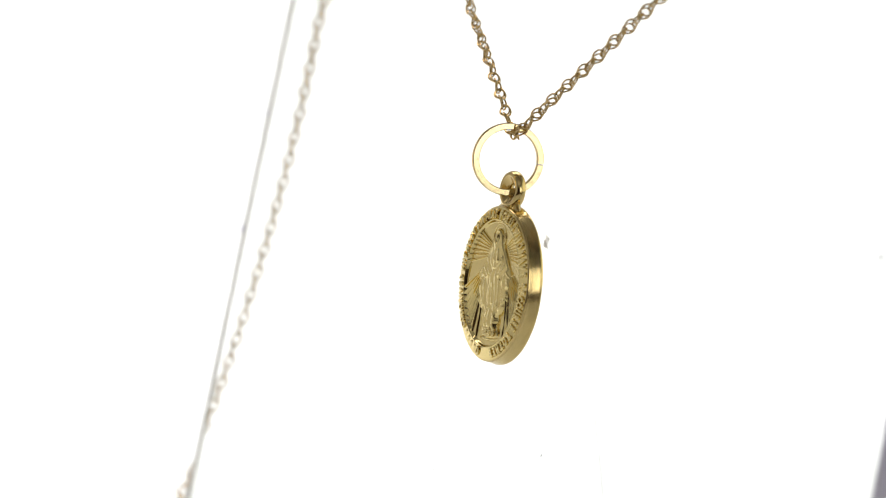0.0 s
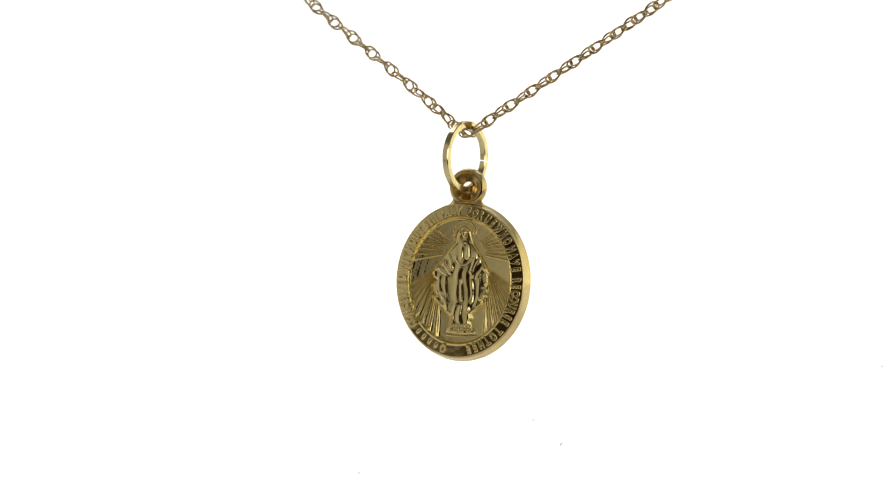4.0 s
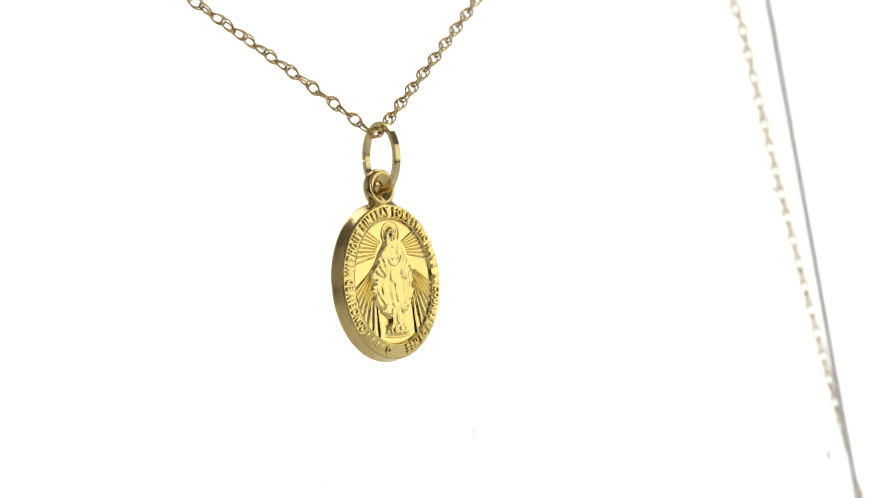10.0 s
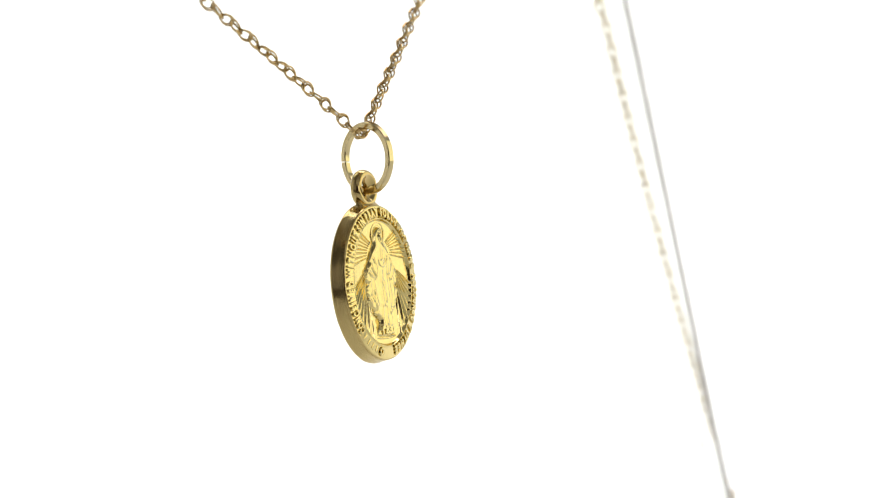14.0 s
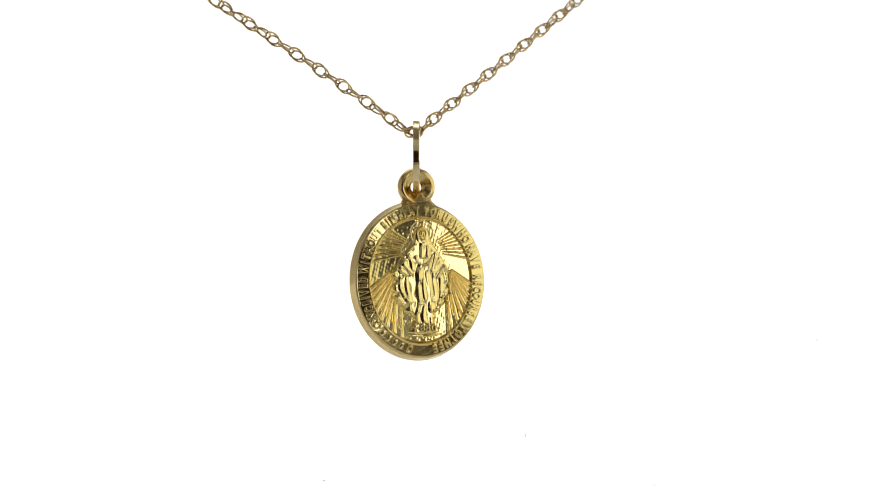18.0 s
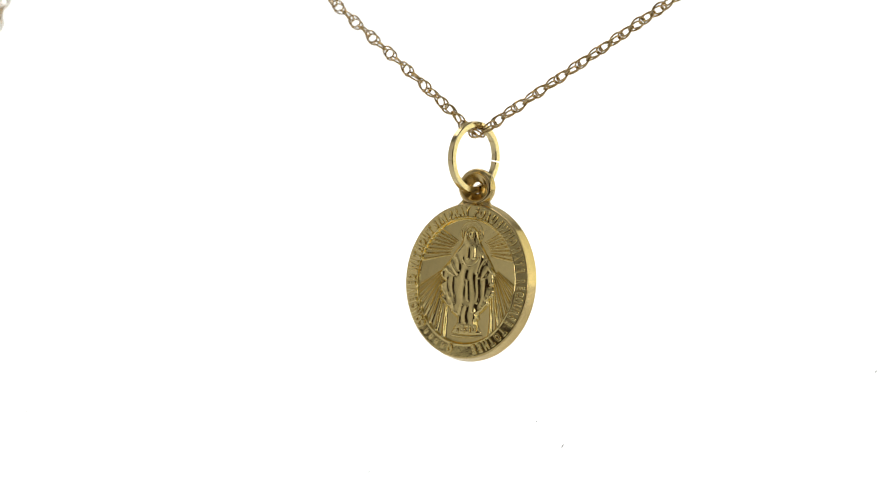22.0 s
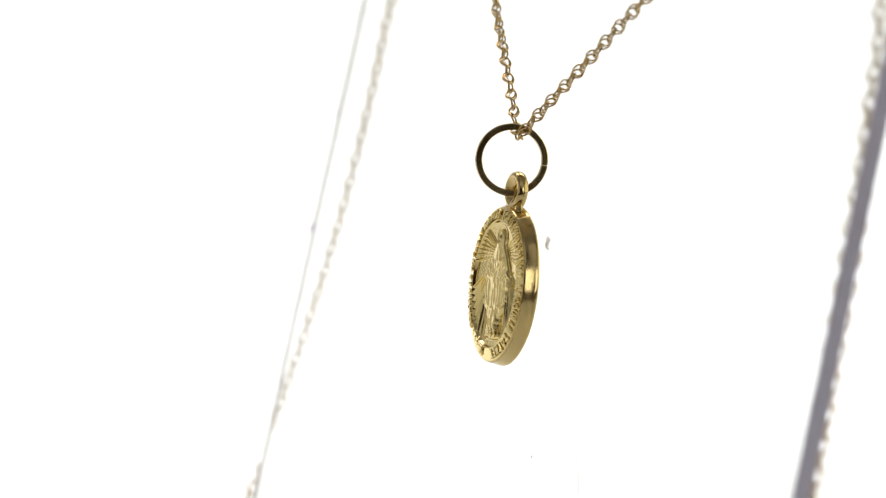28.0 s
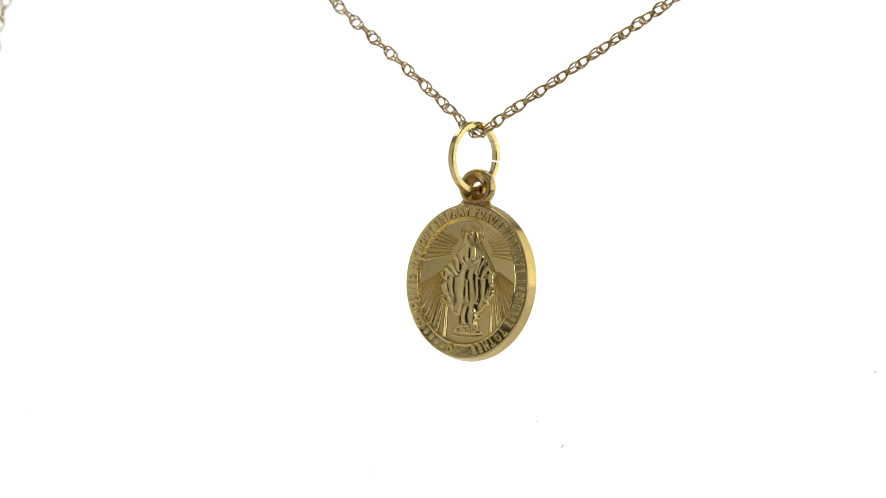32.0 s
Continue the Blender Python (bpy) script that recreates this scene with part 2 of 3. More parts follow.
def face_height(x, z):
    """Relief of the face in mm over the rim plane, for arrays x, z."""
    q = np.hypot(x / IA, (z - IZ) / IB)
    ground = dish(x, z)
    rays = ridge(x, z, 0.32, 2.70, 145, 194, 8, 1.45, 2.05, 0.155, 0.14)
    rays = np.maximum(rays, ridge(2 * 0.32 - x, z, 0.32, 2.70, 145, 194, 8, 1.35, 1.85, 0.155, 0.14))
    rays = np.maximum(rays, ridge(x, z, -1.75, 1.5, 212, 272, 8, 0.55, 0.75, 0.19, 0.20))
    rays = np.maximum(rays, ridge(x, z, 2.25, 1.5, 268, 326, 8, 0.55, 0.75, 0.19, 0.20))
    ground = ground + 0.0030 * np.sin(9.0 * x + 3.0 * np.sin(2.3 * z)) * np.sin(2.1 * z + 0.8 * x) + 0.0022 * np.sin(17.0 * x + 5.0 * z) * np.sin(11.0 * z - 6.0 * x + 1.3)
    p = np.clip((q - 1.01) / 0.23, 0, 1)
    rim = SLOPE * (1 - p)
    step = np.clip((q - 0.970) / 0.040, 0, 1)
    step = step * step * (3 - 2 * step)
    h = (ground + rays) * (1 - step) + rim * step
    bead = np.exp(-((q - 1.012) / 0.012) ** 2) * 0.05
    return h + bead


def medal_face():
    nr, na = 240, 1300
    rr = (np.arange(1, nr + 1) / nr) ** 0.85
    aa = np.arange(na) * 2 * math.pi / na
    R, G = np.meshgrid(rr, aa, indexing="ij")
    x = (A - EDGE_IN) * R * np.cos(G)
    z = OZ + (B - EDGE_IN) * R * np.sin(G)
    h = face_height(x, z)
    h[-1, :] = 0.0
    verts = np.stack([x, -h, z], -1).reshape(-1, 3)
    verts = np.vstack([verts, [[0, 0.25, OZ]]])
    i, k = np.meshgrid(np.arange(nr - 1), np.arange(na), indexing="ij")
    l = (k + 1) % na
    quads = np.stack([i * na + k, i * na + l, (i + 1) * na + l, (i + 1) * na + k], -1).reshape(-1, 4)
    faces = [tuple(q) for q in quads.tolist()]
    c = nr * na
    faces += [(c, (j + 1) % na, j) for j in range(na)]
    child("struck_face", mesh_from("struck_face", verts.tolist(), faces, gold_face), medal, "struck gold field with fanned rays")


medal_face()


def cap(x, z, ax, az, bx, bz, ra, rb, ha, hb, power=0.5):
    """Height of a rounded bar from a to b with end radii and heights."""
    dx, dz = bx - ax, bz - az
    t = np.clip(((x - ax) * dx + (z - az) * dz) / (dx * dx + dz * dz + 1e-9), 0, 1)
    d = np.hypot(x - ax - t * dx, z - az - t * dz)
    r = ra + (rb - ra) * t
    return (ha + (hb - ha) * t) * np.clip(1 - (d / r) ** 2, 0, 1) ** power


def fold(x, z, row, index):
    """A drapery fold: a bar that bows a little and swells unevenly along its way."""
    ax, az, bx, bz, ra, rb, ha, hb = row
    dx, dz = bx - ax, bz - az
    t = np.clip(((x - ax) * dx + (z - az) * dz) / (dx * dx + dz * dz), 0, 1)
    bow = (0.10 if index % 2 else -0.08) * np.sin(math.pi * t) / math.hypot(dx, dz)
    d = np.hypot(x - ax - t * dx + dz * bow, z - az - t * dz - dx * bow)
    swell = 1 + 0.16 * np.sin(7.5 * t + 1.9 * index)
    r = (ra + (rb - ra) * t) * swell
    return (ha + (hb - ha) * t) * (0.93 + 0.07 * swell) * np.exp(-1.6 * (d / r) ** 2)


def scallop(z):
    """The wavy hem of the mantle below the hands."""
    return np.where(z < 0.9, 0.11 * np.sin(5.6 * z + 0.6) + 0.05 * np.sin(11.0 * z), 0) * np.clip((z + 3.2) / 0.8, 0, 1)


def edges_at(z, rows):
    """Left and right outline at the height z, from rows of height, left, right, lowest first."""
    zs = [r[0] for r in rows]
    return np.interp(z, zs, [r[1] for r in rows]), np.interp(z, zs, [r[2] for r in rows])


MANTLE = ((-3.2, -0.5, 1.05), (-2.7, -0.95, 1.3), (-2.3, -1.4, 1.6), (-1.8, -1.9, 1.95), (-1.3, -2.25, 2.32), (-0.5, -2.2, 2.42), (0.3, -2.12, 2.4),
          (0.9, -2.3, 2.52), (1.2, -2.1, 2.36), (1.8, -1.65, 1.98), (2.5, -1.2, 1.55), (3.2, -0.78, 1.16), (3.8, -0.5, 0.92), (4.3, -0.32, 0.82), (4.6, -0.05, 0.56), (4.75, 0.25, 0.26))
ROBE = ((-3.9, -0.95, 1.32), (-3.4, -0.68, 1.16), (-2.8, -0.62, 1.10), (-1.6, -0.66, 1.08), (-0.6, -0.68, 1.10), (0.3, -0.60, 1.06), (1.2, -0.66, 1.12), (2.0, -0.62, 1.10), (2.8, -0.42, 0.92), (3.3, -0.1, 0.62))
# strokes of drapery: from x, z to x, z, end radii, end heights
SLEEVES = ((-1.55, 2.05, -0.72, 0.72, 0.17, 0.13, 0.52, 0.50), (-1.15, 2.45, -0.58, 1.00, 0.16, 0.12, 0.56, 0.52), (-1.92, 1.55, -1.05, 0.55, 0.16, 0.11, 0.46, 0.44),
           (1.22, 2.35, 0.92, 0.85, 0.15, 0.12, 0.56, 0.54), (1.62, 1.95, 1.12, 0.45, 0.17, 0.13, 0.54, 0.50), (2.00, 1.50, 1.42, 0.30, 0.16, 0.11, 0.48, 0.44))
MANTLE_FOLDS = ((-2.02, 0.85, -2.08, -1.25, 0.13, 0.22, 0.34, 0.36), (-2.08, -1.2, -1.15, -2.6, 0.20, 0.12, 0.38, 0.34), (-1.62, 0.45, -1.45, -1.2, 0.12, 0.17, 0.40, 0.46),
                (-1.45, -1.0, -0.92, -2.5, 0.17, 0.12, 0.46, 0.38), (-1.12, 0.35, -0.92, -1.7, 0.10, 0.15, 0.42, 0.44),
                (2.22, 0.70, 2.18, -1.0, 0.13, 0.20, 0.36, 0.38), (2.10, -1.35, 1.45, -2.35, 0.17, 0.12, 0.40, 0.34), (1.70, 0.30, 1.40, -1.9, 0.13, 0.15, 0.44, 0.42))
ROBE_FOLDS = ((-0.02, 1.00, -0.16, -1.9, 0.26, 0.22, 0.50, 0.46), (0.58, 0.75, 0.74, -2.4, 0.28, 0.26, 0.53, 0.52), (0.26, 0.2, 0.30, -1.5, 0.12, 0.12, 0.50, 0.46), (1.00, 0.9, 1.04, -1.6, 0.12, 0.14, 0.50, 0.46), (0.20, -2.1, 0.22, -3.4, 0.12, 0.17, 0.46, 0.47),
              (0.76, -2.3, 0.82, -3.5, 0.26, 0.24, 0.50, 0.49), (-0.24, -1.9, -0.30, -3.4, 0.11, 0.16, 0.43, 0.45), (-0.40, -3.0, -0.72, -3.8, 0.13, 0.18, 0.40, 0.36))


def blend(a, b, k=0.06):
    """A soft maximum of two heights."""
    return np.log(np.exp(a / k) + np.exp(b / k)) * k


def figure_height(x, z):
    """Plain robed standing form in relief."""
    x = 0.2 + (x - 0.2) / 1.08
    x, z = (x + 0.04 * np.sin(1.5 * z + 1.0) + 0.02 * np.sin(3.6 * z + 2.2 * x), z + 0.06 * np.sin(2.6 * x + 0.7 * z + 0.4))
    lo, hi = edges_at(z, MANTLE)
    lo, hi = lo + scallop(z), hi - scallop(z + 0.5)
    inside = (x > lo) & (x < hi) & (z > -3.2) & (z < 4.75)
    u = np.clip(np.abs(2 * x - lo - hi) / np.maximum(hi - lo, 1e-3), 0, 1)
    m = np.where(inside, 0.10 + 0.32 * (1 - u ** 2.3) ** 0.5, 0)
    lo, hi = edges_at(z, ROBE)
    robed = (x > lo) & (x < hi) & (z > -3.9) & (z < 3.3)
    v = np.clip(np.abs(2 * x - lo - hi) / np.maximum(hi - lo, 1e-3), 0, 1)
    h = blend(m, np.where(robed, 0.08 + 0.40 * (1 - v ** 2.2) ** 0.5, 0), 0.03)
    for rows, rise in ((MANTLE_FOLDS, 0.085), (ROBE_FOLDS, 0.10), (SLEEVES, 0.11)):
        for index, row in enumerate(rows):
            h = h + rise * fold(x, z, (*row[:6], 1.0, 0.9), index)
    h = h + 0.016 * np.sin(8.5 * x + 2.0 * np.sin(1.9 * z)) + 0.014 * np.sin(4.3 * z + 3.0 * x)
    # breast in two folds over a deep neckline
    h = blend(h, cap(x, z, 0.10, 2.95, 0.10, 2.15, 0.20, 0.22, 0.56, 0.60), 0.03)
    h = blend(h, cap(x, z, 0.56, 2.95, 0.58, 2.10, 0.18, 0.22, 0.56, 0.60), 0.03)
    d = np.hypot((x - 0.32) / 0.66, (z - 2.15) / 0.62)
    h = blend(h, np.where(z < 2.25, 0.56 * np.exp(-((d - 1) / 0.16) ** 2), 0), 0.02)
    # hanging cloth by the hands, hands held out and down
    h = blend(h, cap(x, z, 1.86, -1.22, 1.72, -1.42, 0.30, 0.26, 0.50, 0.46), 0.015) - 0.16 * np.exp(-((x - 1.84) ** 2 + (z + 1.22) ** 2) / 0.018)
    body = inside | robed
    for ax, bx in ((-1.92, -2.24), (2.06, 2.46)):
        body = body | (cap(x, z, ax, 1.22, bx, 0.80, 0.22, 0.14, 0.46, 0.36) > 0.05)
        h = np.maximum(h, cap(x, z, ax, 1.22, bx, 0.80, 0.22, 0.14, 0.46, 0.36))
        h = np.maximum(h, cap(x, z, bx, 0.85, bx + 0.10 * np.sign(ax) * -1, 0.30, 0.10, 0.06, 0.36, 0.30))
    # veil beside the face, head, neck
    h = blend(h, cap(x, z, -0.14, 4.35, -0.42, 3.3, 0.15, 0.20, 0.40, 0.46), 0.02)
    h = blend(h, cap(x, z, 0.66, 4.35, 0.92, 3.3, 0.15, 0.20, 0.40, 0.46), 0.02)
    h = blend(h, cap(x, z, -0.42, 3.3, -1.35, 2.05, 0.18, 0.16, 0.46, 0.42), 0.02)
    h = blend(h, cap(x, z, 0.92, 3.3, 2.05, 1.45, 0.18, 0.14, 0.46, 0.40), 0.02)
    h = np.where(np.hypot((x - 0.26) / 0.30, (z - 4.02) / 0.50) < 1, 0.20, h)
    h = np.maximum(h, cap(x, z, 0.26, 4.16, 0.26, 3.92, 0.23, 0.19, 0.50, 0.50))
    h = np.maximum(h, cap(x, z, 0.28, 3.7, 0.32, 3.3, 0.16, 0.24, 0.36, 0.40))
    lo, hi = edges_at(z, MANTLE)
    lo, hi = lo + scallop(z), hi - scallop(z + 0.5)
    lo2, hi2 = edges_at(z, ROBE)
    rim = np.maximum(np.where(z > -3.2, np.minimum(x - lo, hi - x), -1), np.where(z < 3.3, np.minimum(x - lo2, hi2 - x), -1))
    soft = np.clip(rim / np.where(z > 1.4, 0.42, 0.26), 0, 1) ** 0.6 * 0.85 + 0.15
    return np.where(body, np.maximum(0.80 * h * soft, 0.04), 0)


def patch(name, fn, x0, x1, z0, z1, step, base, label):
    """The part of a height map that stands over its ground, as a mesh."""
    xs, zs = np.arange(x0, x1, step), np.arange(z0, z1, step)
    X, Z = np.meshgrid(xs, zs, indexing="ij")
    H = fn(X, Z)
    keep = H > 0
    for _ in range(7):
        H[1:-1, 1:-1] = (4 * H[1:-1, 1:-1] + H[:-2, 1:-1] + H[2:, 1:-1] + H[1:-1, :-2] + H[1:-1, 2:]) / 8
    H = np.where(keep, np.maximum(H, 0.03), 0)
    cell = keep[:-1, :-1] | keep[1:, :-1] | keep[1:, 1:] | keep[:-1, 1:]
    index = -np.ones(X.shape, int)
    used = np.zeros(X.shape, bool)
    used[:-1, :-1] |= cell
    used[1:, :-1] |= cell
    used[1:, 1:] |= cell
    used[:-1, 1:] |= cell
    index[used] = np.arange(used.sum())
    verts = np.stack([X[used], base - dish(X[used], Z[used]) - H[used] + np.where(keep[used], 0, 0.12), Z[used]], -1).tolist()
    i, j = np.nonzero(cell)
    faces = np.stack([index[i, j], index[i + 1, j], index[i + 1, j + 1], index[i, j + 1]], -1).tolist()
    return child(name, mesh_from(name, verts, faces, gold_relief), medal, label)


patch("robed_form", figure_height, -2.9, 3.1, -4.1, 5.0, 0.031, -0.02, "plain robed standing form in gold relief")


def halo():
    pts = [(0.26 + 1.00 * math.cos(a), 0.12, 4.20 + 1.00 * math.sin(a)) for a in [2 * math.pi * k / 48 for k in range(48)]]
    v, f = tube(pts, 0.085, 8, True)
    child("halo", mesh_from("halo", v, f, gold_face), medal, "raised gold ring round the head")
    pts = [(0.26 + 0.74 * math.cos(a), 0.13, 4.20 + 0.74 * math.sin(a)) for a in [2 * math.pi * k / 48 for k in range(48)]]
    v, f = tube(pts, 0.06, 6, True)
    child("halo", mesh_from("halo", v, f, gold_face), medal, "thin inner gold ring")


halo()


def plinth():
    """Flared foot with a rounded front, on a low ledge."""
    cols, verts, faces = 24, [], []
    prof = [(-3.42, 0.62, 0.16), (-3.50, 0.80, -0.02), (-3.56, 0.92, -0.10), (-4.30, 1.40, -0.13), (-4.42, 1.50, -0.10), (-4.46, 1.54, 0.02), (-4.50, 1.66, 0.03),
            (-4.54, 1.72, -0.06), (-4.66, 1.76, -0.06), (-4.70, 1.78, 0.0), (-4.74, 1.80, 0.22)]
    for z, hw, y in prof:
        for k in range(cols + 1):
            u = 2 * k / cols - 1
            verts.append((0.18 + hw * u, y - 0.02 + 0.20 * u ** 2 + 0.10 * max(0, abs(u) - 0.9) / 0.1, z + 0.16 * u ** 2))
    for i in range(len(prof) - 1):
        for k in range(cols):
            a = i * (cols + 1) + k
            faces.append((a, a + cols + 1, a + cols + 2, a + 1))
    child("plinth", mesh_from("plinth", verts, faces, gold_face), medal, "small flared gold plinth with a year on it")


plinth()


# letters, raised on the rim
def glyph(char, size, depth):
    """Mesh of one character of the built-in font, centred, standing in the x-z plane; sizes in mm."""
    cu = bpy.data.curves.new("letter", "FONT")
    cu.body, cu.size, cu.extrude, cu.bevel_depth, cu.resolution_u = char, size, depth, 0.085, 3
    cu.bevel_resolution, cu.offset = 3, 0.0
    cu.align_x = "CENTER"
    ob = bpy.data.objects.new("letter", cu)
    scene.collection.objects.link(ob)
    me = bpy.data.meshes.new_from_object(ob.evaluated_get(bpy.context.evaluated_depsgraph_get()))
    bpy.data.objects.remove(ob)
    me.transform(Matrix.Scale(MM, 4) @ Matrix.Rotation(radians(90), 4, "X"))
    me.materials.clear()
    me.materials.append(gold_polished)
    me.polygons.foreach_set("use_smooth", [True] * len(me.polygons))
    me.name = "letter"
    return me


def name_bar():
    """A low rounded bar of a letter's size."""
    verts, faces, n = [], [], 16
    rows = ((0.20, 0.33, 0.05), (0.19, 0.32, -0.02), (0.15, 0.28, -0.06), (0.08, 0.21, -0.078))
    for hw, hh, y in rows:
        for k in range(n):
            c, d = math.cos(2 * math.pi * k / n), math.sin(2 * math.pi * k / n)
            verts.append((hw * math.copysign(abs(c) ** 0.5, c), y, 0.33 + hh * math.copysign(abs(d) ** 0.5, d)))
    for i in range(len(rows) - 1):
        for k in range(n):
            faces.append((i * n + k, i * n + (k + 1) % n, (i + 1) * n + (k + 1) % n, (i + 1) * n + k))
    faces.append(tuple((len(rows) - 1) * n + k for k in range(n)))
    return mesh_from("bar", verts, faces, gold_polished)


# words round the rim, with the angles of their first and last letters
WORDS = (("O", -103.7, -103.7), ("||||", -111.6, -132.6), ("CONCEIVED", -140.5, -181.7), ("WITHOUT", 170.0, 134.8), ("SIN", 127.5, 118.0), ("PRAY", 110.1, 92.3), ("FOR", 82.6, 69.9),
         ("US", 62.8, 56.0), ("WHO", 49.4, 35.5), ("HAVE", 27.8, 10.6), ("RECOURSE", 1.7, -35.2), ("TO", -44.4, -51.3), ("THEE", -58.3, -77.7))


def inscription():
    ra, rb, mid = 5.12, 5.95, 0.12     # oval through the middle of the letters
    wide = {"I": 0.6, "W": 1.25, "M": 1.2}
    made = {"|": name_bar()}
    rng = random.Random(12)
    for word, a0, a1 in WORDS:
        at = [0.0]
        for p, q in zip(word, word[1:]):
            at.append(at[-1] + (wide.get(p, 1) + wide.get(q, 1)) / 2)
        for c, d in zip(word, at):
            a = radians(a0 + (a1 - a0) * d / max(at[-1], 1))
            x, z = ra * math.cos(a), rb * math.sin(a)
            turn = math.degrees(math.atan2(-rb * math.cos(a), ra * math.sin(a)))
            if c not in made:
                made[c] = glyph(c, 0.95, 0.085)
            ob = child("bar" if c == "|" else "letter", made[c], medal)
            fall = SLOPE * (1 - (math.hypot(x / IA, (z - IZ) / IB) - 1.01) / 0.23)
            ob.matrix_basis = (pose(x * MM, (-fall + rng.uniform(-0.008, 0.012)) * MM, (z + mid) * MM, 0, -turn, 0) @ pose(0, 0, 0, -9.6, 0, rng.uniform(-1.5, 1.5))
                               @ pose(0, 0, -0.33 * MM) @ Matrix.Diagonal((0.66 if c != "|" else 0.95, 1.0, 1, 1)))
    for k, c in enumerate("1830"):
        ob = child("numeral", glyph(c, 0.92, 0.05), medal)
        ob.matrix_basis = pose((-0.60 + 0.52 * k) * MM, (-0.17 + 0.10 * (k / 1.5 - 1) ** 2) * MM, -4.24 * MM)


inscription()


def bail():
    """Loop on top of the medal, with a shoulder that runs into the rim."""
    n = 64
    sect = [(0.50, 1.20), (0.50, 0.90), (0.54, 0.83), (0.74, 0.72), (0.98, 0.58), (1.10, 0.47), (1.18, 0.42), (1.28, 0.41), (1.40, 0.43), (1.51, 0.50), (1.60, 0.66), (1.66, 0.86), (1.66, 1.04), (1.61, 1.20), (1.51, 1.32),
            (1.36, 1.38), (1.20, 1.37), (1.06, 1.34), (0.80, 1.31), (0.52, 1.27)]
    m = len(sect)
    verts, faces = [], []
    for i in range(n):
        a = 2 * math.pi * i / n
        for r, y in sect:
            verts.append((0.16 + r * math.cos(a), y, 8.12 + r * math.sin(a)))
    for i in range(n):
        for k in range(m):
            l, j = (k + 1) % m, (i + 1) % n
            faces.append((i * m + k, i * m + l, j * m + l, j * m + k))
    # darker gold here puts the loop's dark reflections into its colour
    child("bail", mesh_from("bail", verts, faces, gold_edge_dark), medal, "rounded polished gold loop")
    # shoulder
    prof = [(2.25, 6.05, 0.70, 0.60), (1.85, 6.42, 0.72, 0.57), (1.58, 6.66, 0.78, 0.50), (1.40, 6.88, 0.85, 0.42), (1.28, 7.10, 0.90, 0.36)]
    verts, faces = [], []
    for hw, z, mid, deep in prof:
        for k in range(16):
            b = 2 * math.pi * k / 16
            verts.append((0.13 + hw * math.cos(b), mid + deep * math.copysign(abs(math.sin(b)) ** 0.6, math.sin(b)), z))
    for i in range(len(prof) - 1):
        for k in range(16):
            l = (k + 1) % 16
            faces.append((i * 16 + k, i * 16 + l, (i + 1) * 16 + l, (i + 1) * 16 + k))
    # shoulder dimmed by colour to go with the loop
    child("shoulder", mesh_from("shoulder", verts, faces, gold_edge_dark), medal)


bail()


def jump_ring():
    """Flat-sided wire ring with a small saw cut."""
    n = 96
    gap = radians(2.2)
    start = radians(-9.0)              # the cut, on the far side
    hw, ht, c = 0.29, 0.30, 0.07
    sect = [(hw, -ht + c), (hw, ht - c), (hw - c, ht), (-hw + c, ht), (-hw, ht - c), (-hw, -ht + c), (-hw + c, -ht), (hw - c, -ht)]
    m = len(sect)
    verts, faces = [], []
    for i in range(n + 1):
        a = start + gap / 2 + (2 * math.pi - gap) * i / n
        for dr, dy in sect:
            r = 2.88 + dr
            skew = 0.05 * dy if i in (0, n) else 0.0
            a_cut = a + skew
            verts.append((r * math.cos(a_cut), dy, r * math.sin(a_cut)))
    for i in range(n):
        for k in range(m):
            l = (k + 1) % m
            faces.append((i * m + k, i * m + l, (i + 1) * m + l, (i + 1) * m + k))
    faces.append(tuple(range(m - 1, -1, -1)))
    faces.append(tuple(n * m + k for k in range(m)))
    me = mesh_from("jump_ring", verts, faces, gold_ring, False)
    ob = child("jump_ring", me, necklace, "cut yellow gold jump ring of square wire")
    # its x axis points back, turned 15.2 degrees to the side
    ob.matrix_basis = pose(0.36 * MM, 7.07 * MM, (5.67 + BASE) * MM, 0, 0, 90 - 15.2)
    return ob


jump_ring()


# chain: staggered pairs of small oval wire links, each pair turned a quarter round from the last
def link_mesh():
    pts = [(0.66 * math.cos(a), 0.45 * math.sin(a), 0.05 * math.sin(2 * a)) for a in [2 * math.pi * k / 22 for k in range(22)]]
    v, f = tube(pts, 0.081, 7, True)
    return mesh_from("link", v, f, gold_chain)


LINK = link_mesh()


def resample(points, step):
    out, left_over = [], 0.0
    P = [Vector(q) for q in points]
    for a, b in zip(P, P[1:]):
        d = (b - a).length
        s = left_over
        while s < d:
            out.append((a + (b - a) * (s / d), (b - a).normalized()))
            s += step
        left_over = s - d
    return out


def smooth(points, rounds=3):
    P = [Vector(q) for q in points]
    for _ in range(rounds):
        Q = [P[0]]
        for a, b in zip(P, P[1:]):
            Q += [a * 0.75 + b * 0.25, a * 0.25 + b * 0.75]
        Q.append(P[-1])
        P = Q
    return P


joined_v, joined_f = [], []


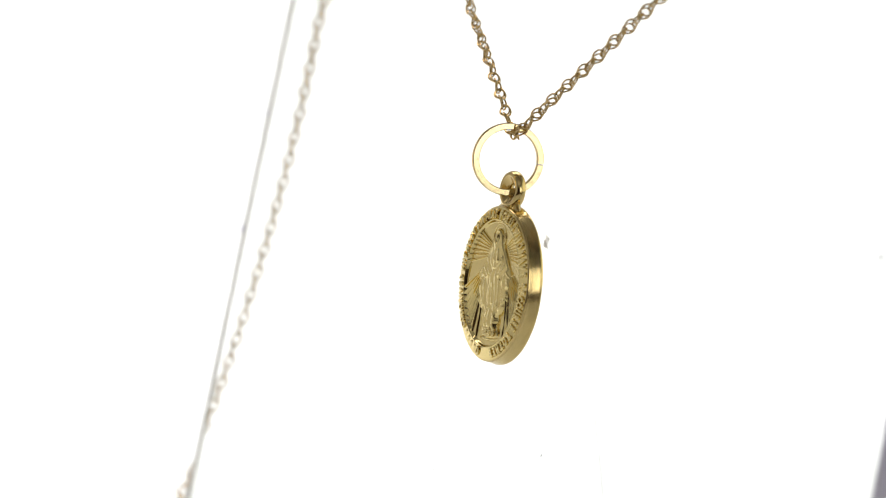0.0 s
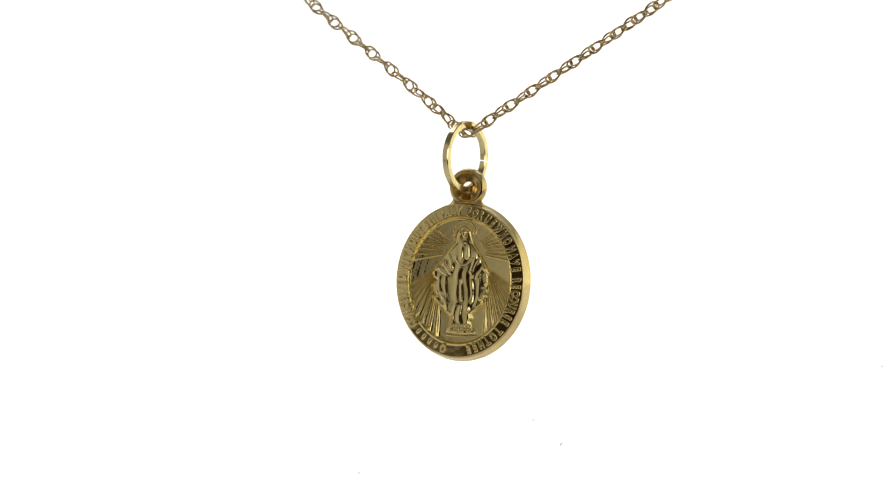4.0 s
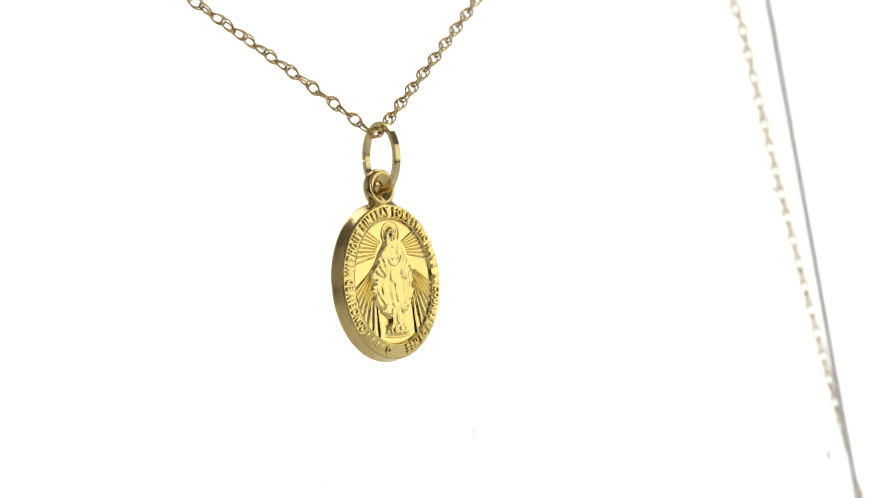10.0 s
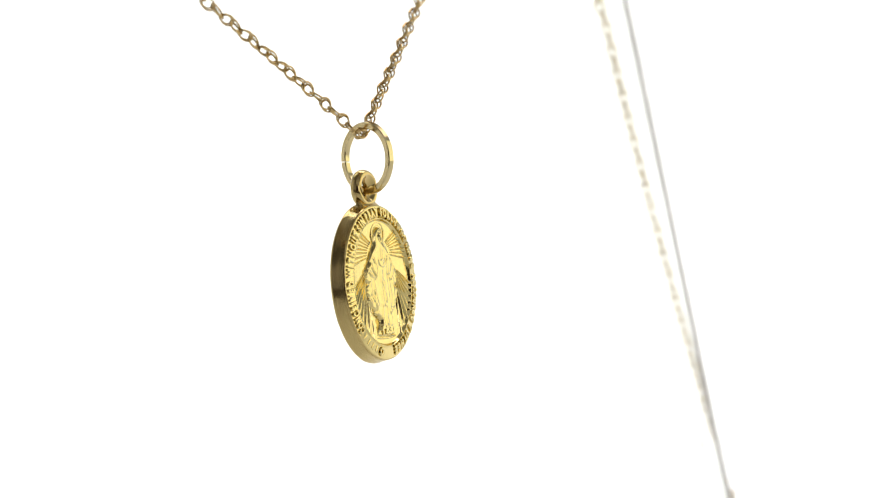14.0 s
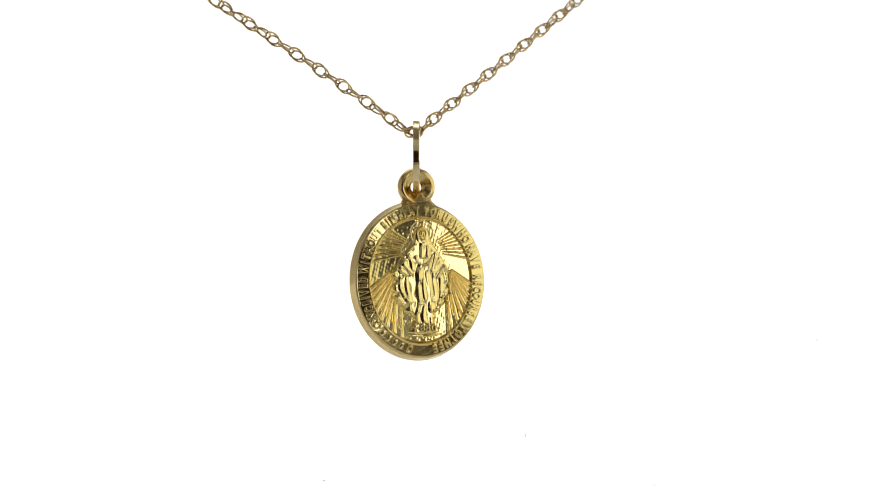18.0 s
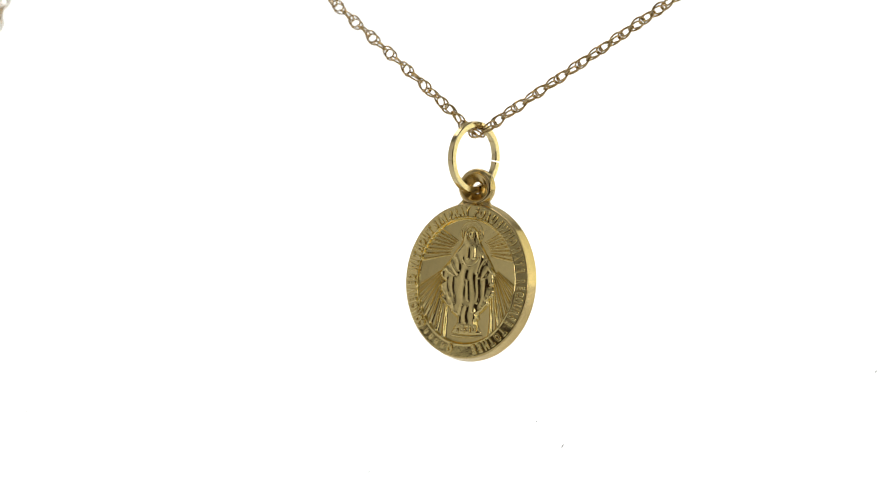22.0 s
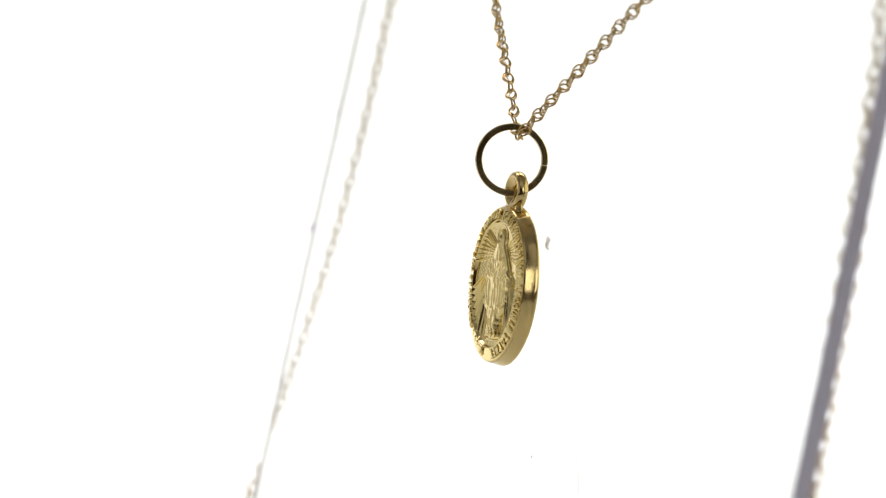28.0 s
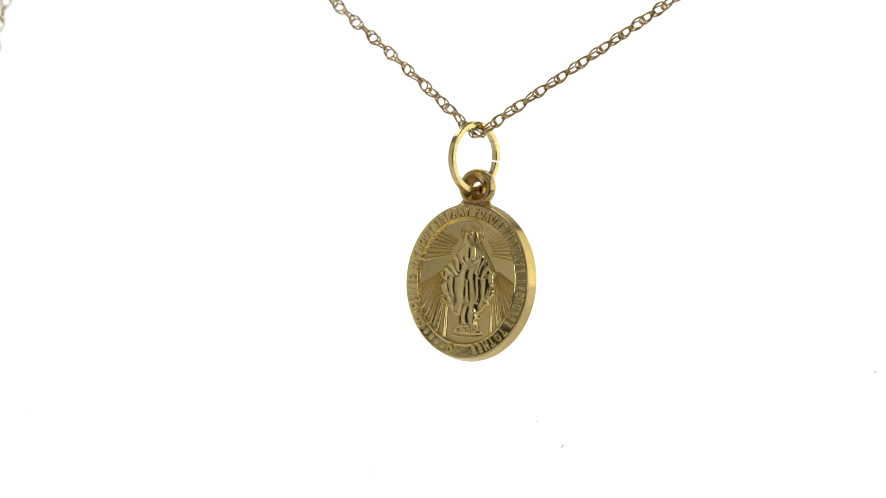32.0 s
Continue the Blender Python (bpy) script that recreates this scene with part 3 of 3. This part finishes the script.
def strand(points, seen, step, twist0, twist, seed):
    """Links along points; those for which seen(p) holds are objects, the rest one mesh."""
    rng = random.Random(seed)
    for k, (p, d) in enumerate(resample(points, step)):
        ref = Vector((0, -1, 0)) if abs(d.y) < 0.9 else Vector((0, 0, 1))
        u = (ref - d * ref.dot(d)).normalized()
        w = d.cross(u)
        frame3 = Matrix((d, w, u)).transposed().to_4x4()
        phase = twist0 + 90 * (k % 2) + twist * k + rng.uniform(-7, 7)
        for side in (-1, 1):
            m = (Matrix.Translation(Vector(p) * MM) @ frame3 @ pose(0, 0, 0, phase + side * 9, 0, 0)
                 @ pose(side * 0.17 * MM, side * 0.03 * MM, side * 0.075 * MM, 0, rng.uniform(-5, 5), rng.uniform(-4, 4)))
            if seen(p):
                ob = child("link", LINK, necklace)
                ob.matrix_basis = m
            else:
                base = len(joined_v)
                for vert in LINK.vertices:
                    q = m @ vert.co
                    joined_v.append((q.x / MM, q.y / MM, q.z / MM))
                joined_f.extend(tuple(base + i for i in poly.vertices) for poly in LINK.polygons)


def in_view(p):
    return -27 < p.z - BASE < 23


def over(z):
    return FRONT + LEAN * z


for s in (-1, 1):
    cx = 0.31
    vee = [(cx + s * 0.02, 7.72, 7.84 + BASE), (cx + s * 0.9, 7.8, 8.05 + BASE), (cx + s * 2.0, 8.15, 9.03 + BASE), (s * 9.0 + cx, 10.0, 13.95 + BASE), (s * 16.9, 12.05, 19.45 + BASE), (s * 23.5, 14.3, 24.2 + BASE),
           (s * 32.5, over(31.5) - 0.55, 31.5 + BASE), (s * 35.6, over(34) - 0.5, 33.9 + BASE), (s * 36.4, over(34) + 0.7, 34.75 + BASE), (s * 37.4, over(34) + THICK + 0.55, 33.8 + BASE)]
    strand(smooth(vee, 2), in_view, 1.23 if s < 0 else 1.14, 40 if s < 0 else 15, -5.0 if s < 0 else 1.5, 3 + s)
    rows = ((20, 54.7, 2.72), (10, 55.15, 3.09), (0, 55.85, 3.1), (-10, 56.85, 2.73), (-20, 58.25, 2.04), (-26, 59.4, 1.3)) if s < 0 else ((20, 55.1, 2.0), (10, 56.25, 2.2), (0, 57.4, 2.23), (-10, 58.6, 2.1), (-20, 59.75, 1.82), (-26, 60.5, 1.5))
    back = [(s * 37.4, over(34) + THICK + 0.55, 33.8 + BASE), (s * 47.5, over(28) + THICK + 0.7, 28 + BASE)]
    back += [(s * x, over(z) + d, z + BASE) for z, x, d in rows]
    back += [(s * 60.6, over(-30) + 0.5, -30 + BASE), (s * 59.6, over(-33) - 0.55, -33 + BASE), (s * 50, over(-38) - 0.55, -38 + BASE), (s * 20, over(-43.5) - 0.55, -43.6 + BASE), (0, over(-44) - 0.55, -44.2 + BASE)]
    strand(smooth(back, 2), in_view, 1.17, 25 if s < 0 else 42, 0.6, 9 + s)

rest = child("chain_run", mesh_from("chain_run", joined_v, joined_f, gold_chain), necklace, "gold chain run over the edge of the glass")
tagged(rest, kind="stuff")


# ---- the turning table swings to and fro at an even pace ----
RATE, T_LEFT, T_RIGHT, TURN = 10.6107, 12.684, 27.011, 72.03


def heading(t):
    if t < T_LEFT:
        return TURN - RATE * (T_LEFT - t)
    if t < T_RIGHT:
        return TURN - RATE * (t - T_LEFT)
    return TURN - RATE * (T_RIGHT - T_LEFT) + RATE * (t - T_RIGHT)


def motions():
    times = sorted({float(k) for k in range(33)} | {12.5, 12.6, 12.7, 12.8, 12.9, 26.8, 26.9, 27.1, 27.2})
    rows = [(t, pose(0, 0, 0, 0, 0, heading(t))) for t in times]
    walk(plate, rows)
    walk(necklace, rows)


motions()
